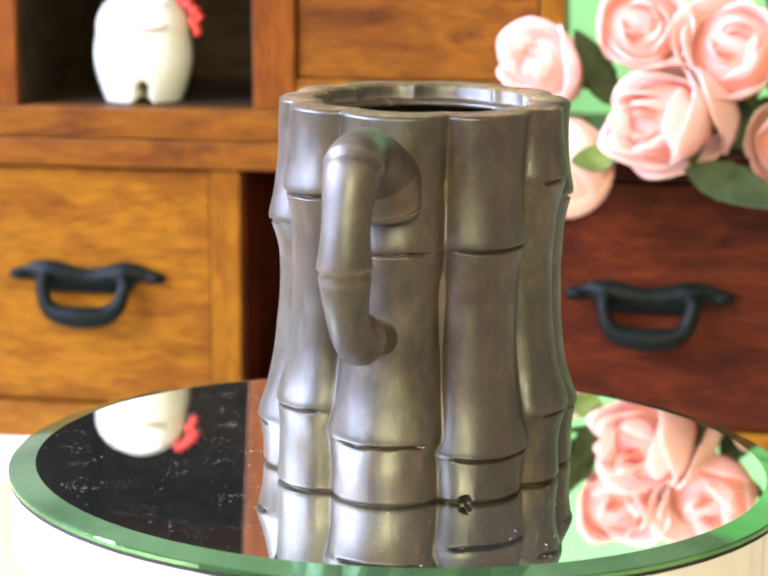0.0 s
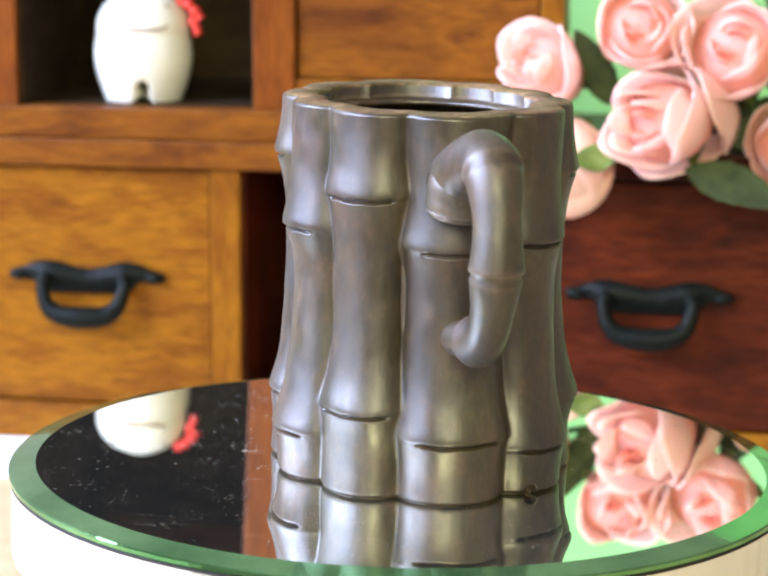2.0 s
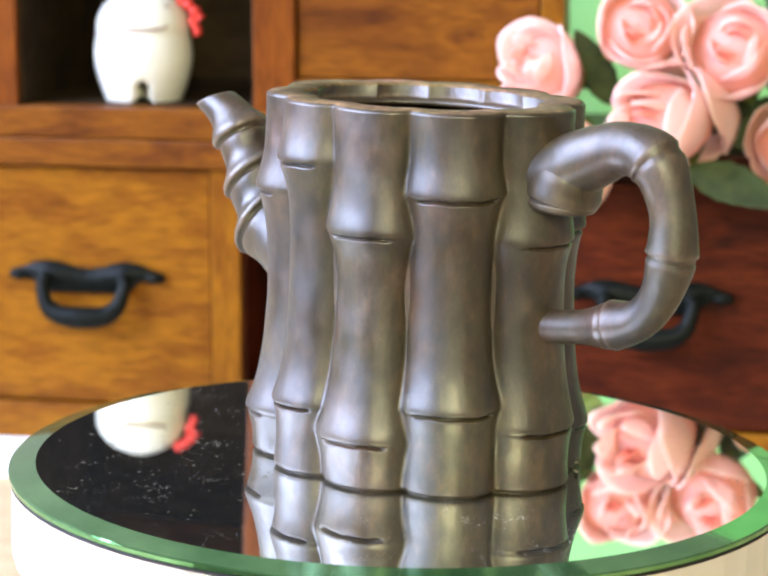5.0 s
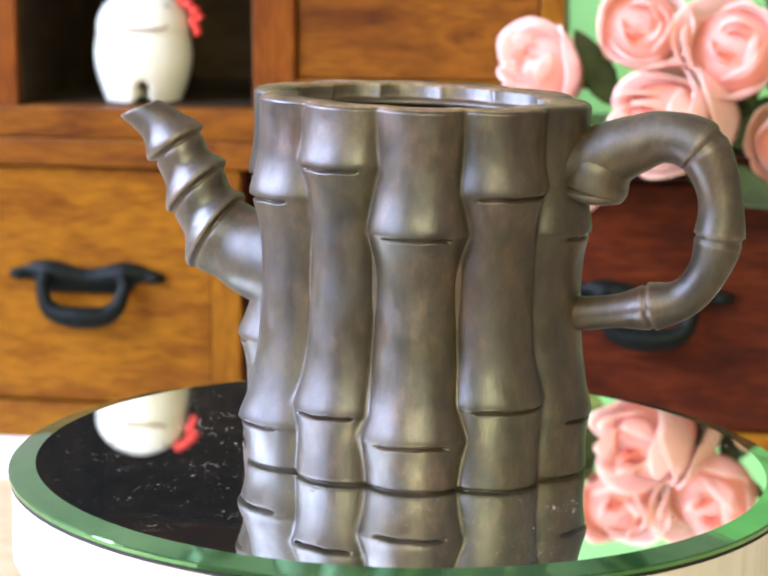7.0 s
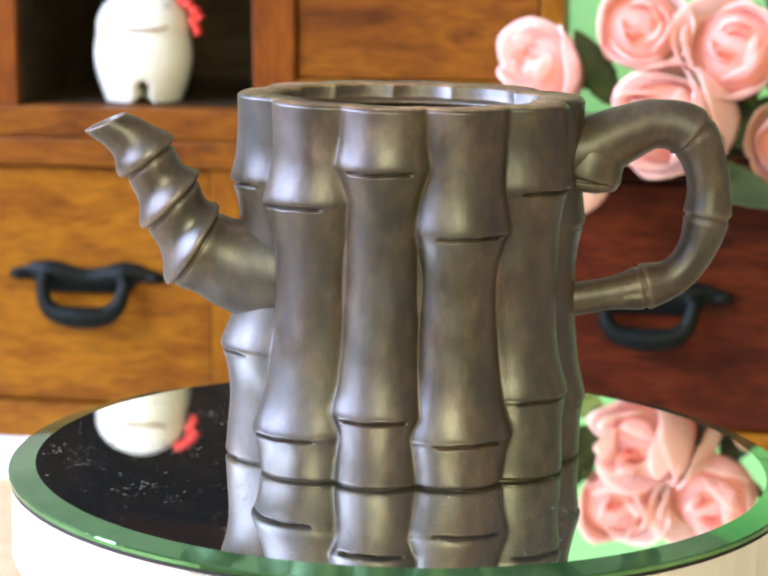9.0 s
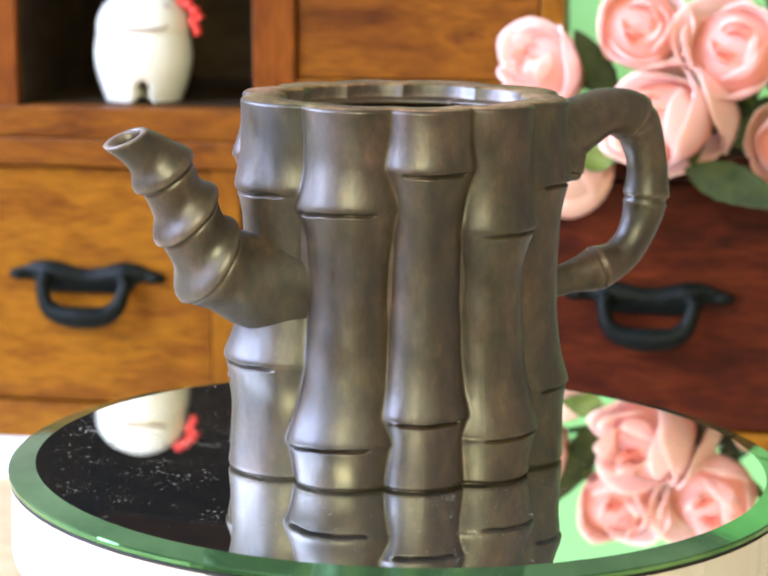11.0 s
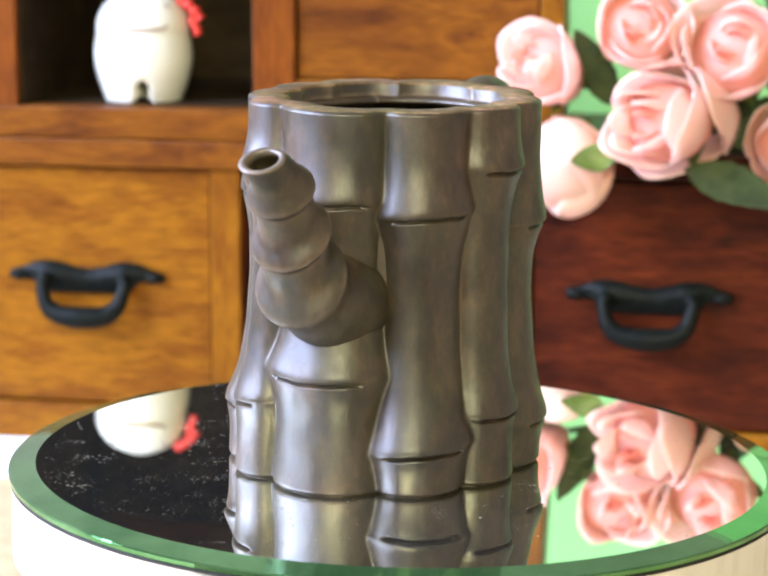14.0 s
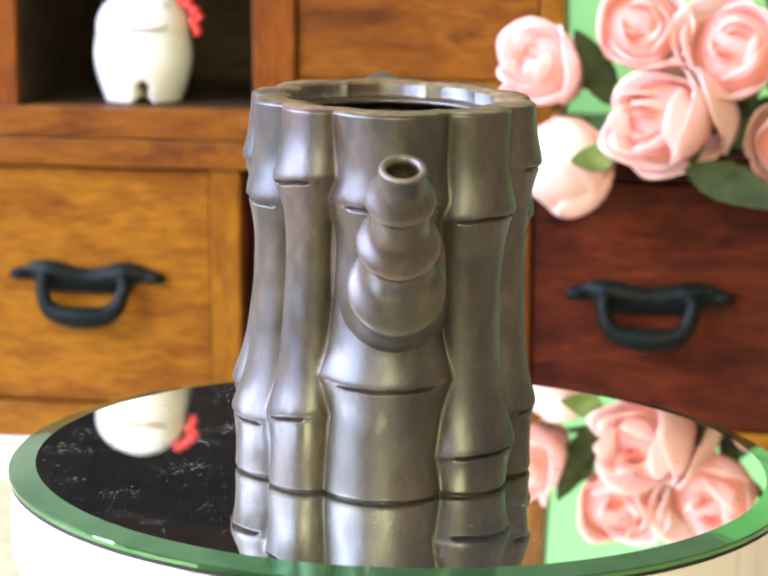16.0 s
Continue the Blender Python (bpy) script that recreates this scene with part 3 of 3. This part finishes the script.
def stalk_profile(z, nodes, rng, extra=0.0):
    """How far a stalk stands out at height z, in metres: it swells to each node, is cut at it, and thins to its waist."""
    p = -0.0012 * np.sin(np.pi * np.clip(z / TOP, 0, 1)) + 0 * z
    for k, zn in enumerate(nodes):
        d = z - zn
        up = rng.uniform(0.0024, 0.0036) + extra * k
        dn = up - rng.uniform(0.0003, 0.0006)
        soft = np.sqrt((d - 0.0009) ** 2 + 0.0013 ** 2) - 0.0013
        wide = np.where(d >= 0.0009, rng.uniform(0.0065, 0.0095), rng.uniform(0.0050, 0.0070))
        p = p + (dn + (up - dn) / (1 + np.exp(-d / 0.0003))) * np.exp(-(soft / wide) ** 1.15)
    return p


def pot_surface(phi, z):
    """The radius of the bundle at angle phi and height z, and the stalk that it belongs to there."""
    E = oval(phi)
    deg = np.degrees(phi)
    flare = 0.0021 * (1 - np.clip(z / 0.050, 0, 1)) ** 1.2
    lean = 0.0017 * np.exp(-((deg - 118) / 32) ** 2) * (1 - np.clip(z / 0.06, 0, 1))
    near_rim = np.clip((z - 0.078) / 0.016, 0, 1)
    squash = 0.86 - 0.20 * near_rim
    every = []
    for i, (a, b, z1, z2, slant) in enumerate(STALKS):
        rng = random.Random(40 + i)
        off = (deg - (a + b) / 2 + 180) % 360 - 180
        half = np.radians((b - a) / 2) * E
        s = np.radians(off) * E
        w1, w2 = rng.uniform(0, 6.28), rng.uniform(0, 6.28)
        zz = z - slant * 0.0022 * s / half + 0.00018 * np.sin(s * 260 + w1) + 0.00008 * np.sin(s * 900 + w2)
        prof = stalk_profile(zz, (z1, z2), rng, 0.0014 if i == 5 else 0.0) * (1 - 0.5 * near_rim) + 0.00012 * np.sin(z * 130 + w1) + 0.00004 * np.sin(z * 510 + s * 300 + w2)
        rho = half * 1.24 + 0.9 * prof
        q = np.clip(np.abs(s) / rho, 0, 0.985)
        r = E + flare + lean + prof - squash * rho * (1 - np.sqrt(1 - q * q)) - 4.0 * np.maximum(0, np.abs(s) - 0.985 * rho)
        cut = 0.0
        for zn in (z1, z2):
            cut = cut + rng.uniform(0.0013, 0.0020) * np.exp(-((zz - zn + 0.0002) / 0.00040) ** 2)
        every.append(r - cut * np.clip((rng.uniform(0.68, 0.88) - np.abs(s / half - rng.uniform(-0.12, 0.12))) / 0.15, 0, 1))
    every = np.array(every)
    k = 0.00055
    top = every.max(axis=0)
    return top + k * np.log(np.exp((every - top) / k).sum(axis=0)), every.argmax(axis=0)


def build_teapot():
    pot = empty("teapot", TILT @ pose(POT_X, POT_Y, 0, rz=POT_TURN), "lidless brown clay teapot shaped as a bundle of bamboo stalks", "teapot")
    nz, n = 320, 520
    zs = np.linspace(0.00005, TOP, nz)
    ph = np.radians(-20 + 360 * np.arange(n) / n)
    P, Zg = np.meshgrid(ph, zs)
    r, owner = pot_surface(P, Zg)
    r = r - 0.0006 * np.clip(1 - (TOP - Zg) / 0.0007, 0, 1) ** 2 - 0.0005 * np.clip(1 - (Zg - 0.0006) / 0.0010, 0, 1) ** 2 - 0.0012 * (Zg < 0.0004)
    hole = ((np.degrees(P) - 30.4) * 0.00070) ** 2 + (Zg - 0.0012) ** 2
    r = r - 0.004 * (hole < 0.0012 ** 2)
    grid = np.stack([r * np.cos(P), r * np.sin(P), Zg], 2)
    along = np.roll(grid, -1, axis=1) - np.roll(grid, 1, axis=1)
    up = np.gradient(grid, axis=0)
    normal = np.cross(along, up)
    normal /= np.linalg.norm(normal, axis=2)[:, :, None]
    for i in range(len(STALKS)):
        rows, cols = np.nonzero(owner[:-1] == i)
        index, verts, faces = {}, [], []
        for j, k in zip(rows.tolist(), cols.tolist()):
            quad = []
            for c in ((j, k), (j, (k + 1) % n), (j + 1, (k + 1) % n), (j + 1, k)):
                if c not in index:
                    index[c] = len(verts)
                    verts.append(grid[c])
                quad.append(index[c])
            faces.append(tuple(quad))
        stalk = part_data("bamboo_stalk", verts, faces, M_STALK, pot)
        stalk.data.normals_split_custom_set_from_vertices([tuple(normal[c]) for c in index])
    ro = r[-1]
    # mouth: scalloped inner edge, wall, ledge and dark hollow
    scal = ro / oval(ph)
    inner = oval(ph) * 0.735 * (0.55 + 0.45 * (scal / scal.mean()) ** 1.6)
    rings = [(ro, TOP), (ro - 0.0005, TOP + 0.00025), (inner + 0.0006, TOP + 0.0002), (inner, TOP - 0.0004), (inner * 1.01, TOP - 0.0032), (inner * 0.985, TOP - 0.0037),
             (oval(ph) * 0.64, TOP - 0.0038), (oval(ph) * 0.635, TOP - 0.0050), (oval(ph) * 0.84, TOP - 0.0054), (oval(ph) * 0.86, TOP - 0.020), (oval(ph) * 0.82, 0.012), (oval(ph) * 0.70, 0.005), (oval(ph) * 0.02, 0.004)]
    verts, faces = [], []
    for r, z in rings:
        verts += [(float(a * math.cos(p)), float(a * math.sin(p)), z) for a, p in zip(r, ph)]
    for j in range(len(rings) - 1):
        for k in range(n):
            faces.append((j * n + k, (j + 1) * n + k, (j + 1) * n + (k + 1) % n, j * n + (k + 1) % n))
    part_data("mouth", verts, faces, [M_RUBBED, M_CLAY], pot, "flat scalloped rim with an inner ledge", slots=[0 if j < 3 else 1 for j in range(len(rings) - 1) for _ in range(n)])
    v = [(0.99 * float(a * math.cos(p)), 0.99 * float(a * math.sin(p)), 0.0001) for a, p in zip(ro, ph)]
    part_data("bottom", v, [tuple(reversed(range(n)))], M_CLAY, pot, smooth=False)

    # handle: a bent bamboo cane with cut nodes; x, z, radius
    cane = [(0.0340, 0.0785, 0.0088), (0.0400, 0.0790, 0.0087), (0.0455, 0.0802, 0.0086), (0.0500, 0.0824, 0.0082), (0.0560, 0.0852, 0.0074), (0.0640, 0.0877, 0.0064), (0.0730, 0.0853, 0.0066),
            (0.0780, 0.0748, 0.0055), (0.0785, 0.0635, 0.0059), (0.0757, 0.0539, 0.0050), (0.0702, 0.0474, 0.0050), (0.0622, 0.0446, 0.0057), (0.0533, 0.0428, 0.0043), (0.0430, 0.0412, 0.0044), (0.0360, 0.0405, 0.0044)]
    c = spline(cane, 14)
    path = np.stack([c[:, 0], 0 * c[:, 0], c[:, 1]], 1)
    rad = c[:, 2].copy()
    for k in (6, 8, 11):
        at = k * 14
        i = np.arange(len(rad))
        rad += np.where(i <= at, 0.0007, 0.0003) * np.exp(-np.abs(i - at) / 4.0) - 0.0011 * np.exp(-((i - at - 0.3) / 0.7) ** 2)
    v, f = tube(path, rad, 32)
    part_data("handle", v, f, M_CLAY, pot, "curved bamboo cane handle").matrix_basis = pose(0, 0, 0, rz=1.1)
    stub = spline([(0.0492, 0.0845, 0.0060), (0.0477, 0.0808, 0.0086), (0.0462, 0.0772, 0.0094), (0.0454, 0.0743, 0.0096), (0.0452, 0.0735, 0.0086), (0.0451, 0.0727, 0.0092), (0.0449, 0.0713, 0.0084), (0.0448, 0.0704, 0.0058)], 6)
    v, f = tube(np.stack([stub[:, 0], 0 * stub[:, 0], stub[:, 1]], 1), stub[:, 2], 30)
    part_data("handle_root", v, f, M_CLAY, pot, "short cut cane stub under the handle").matrix_basis = pose(0, 0, 0, rz=1.1)

    # spout: tapering cane of four joints with an open tip
    # x, z, radius, and the way x, z of the joint's axis
    sp = [(-0.0310, 0.0480, 0.0150, -0.95, 0.30), (-0.0437, 0.0502, 0.0122, -0.92, 0.38), (-0.0500, 0.0525, 0.0108, -0.88, 0.46), (-0.0553, 0.0549, 0.0110, -0.84, 0.54), (-0.0584, 0.0607, 0.0089, -0.78, 0.63),
          (-0.0613, 0.0663, 0.0091, -0.71, 0.71), (-0.0644, 0.0720, 0.0073, -0.66, 0.75), (-0.0673, 0.0774, 0.0074, -0.60, 0.80), (-0.0722, 0.0830, 0.0060, -0.60, 0.80), (-0.0781, 0.0867, 0.0057, -0.42, 0.90)]
    c = spline(sp, 12)
    path = np.stack([c[:, 0], 0 * c[:, 0], c[:, 1]], 1)
    rad = c[:, 2].copy()
    i = np.arange(len(rad))
    for k in (3, 5, 7):
        rad += np.where(i >= k * 12, 0.0014 * np.exp(-((i - k * 12 - 2.5) / 4.5) ** 2), -0.0006 * np.exp(-(k * 12 - i) / 2.5)) - 0.0009 * np.exp(-((i - k * 12 + 0.6) / 0.75) ** 2)
    v, f = [], []
    for p, q, ax in zip(path, rad, c[:, 3:5]):
        ax = ax / np.linalg.norm(ax)
        for k in range(32):
            a = 2 * math.pi * k / 32
            v.append(p + q * (math.cos(a) * np.array([ax[1], 0, -ax[0]]) + math.sin(a) * np.array([0, 0.95, 0])))
    f = [(j * 32 + k, j * 32 + (k + 1) % 32, (j + 1) * 32 + (k + 1) % 32, (j + 1) * 32 + k) for j in range(len(path) - 1) for k in range(32)]
    n = 32
    last = len(path) - 1
    tip, back = path[-1], path[-1] - path[-3]
    back /= np.linalg.norm(back)
    for s, d in ((0.72, 0.0), (0.68, 0.004), (0.62, 0.014)):
        o = len(v)
        cen = np.mean(v[last * n:last * n + n], axis=0)
        for k in range(n):
            v.append(cen + (v[last * n + k] - cen) * s - back * d)
        p0 = last * n if s == 0.72 else o - n
        for k in range(n):
            f.append((p0 + k, p0 + (k + 1) % n, o + (k + 1) % n, o + k))
    f.append(tuple(range(len(v) - n, len(v))))
    part_data("spout", v, f, M_CLAY, pot, "upturned bamboo-jointed spout").matrix_basis = pose(0, 0, 0, rz=0.5)
    return pot


TEAPOT = build_teapot()


# ---- what moves: the turntable's platter and the teapot on it ----
def turn(t):
    return 12.24 * t


def motions():
    ts = [0.5 * k for k in range(33)]
    walk(PLATTER, [(t, pose(0, 0, 0, rz=turn(t))) for t in ts])
    walk(TEAPOT, [(t, TILT @ pose(0, 0, 0, rz=turn(t)) @ pose(POT_X, POT_Y, 0, rz=POT_TURN)) for t in ts])


motions()
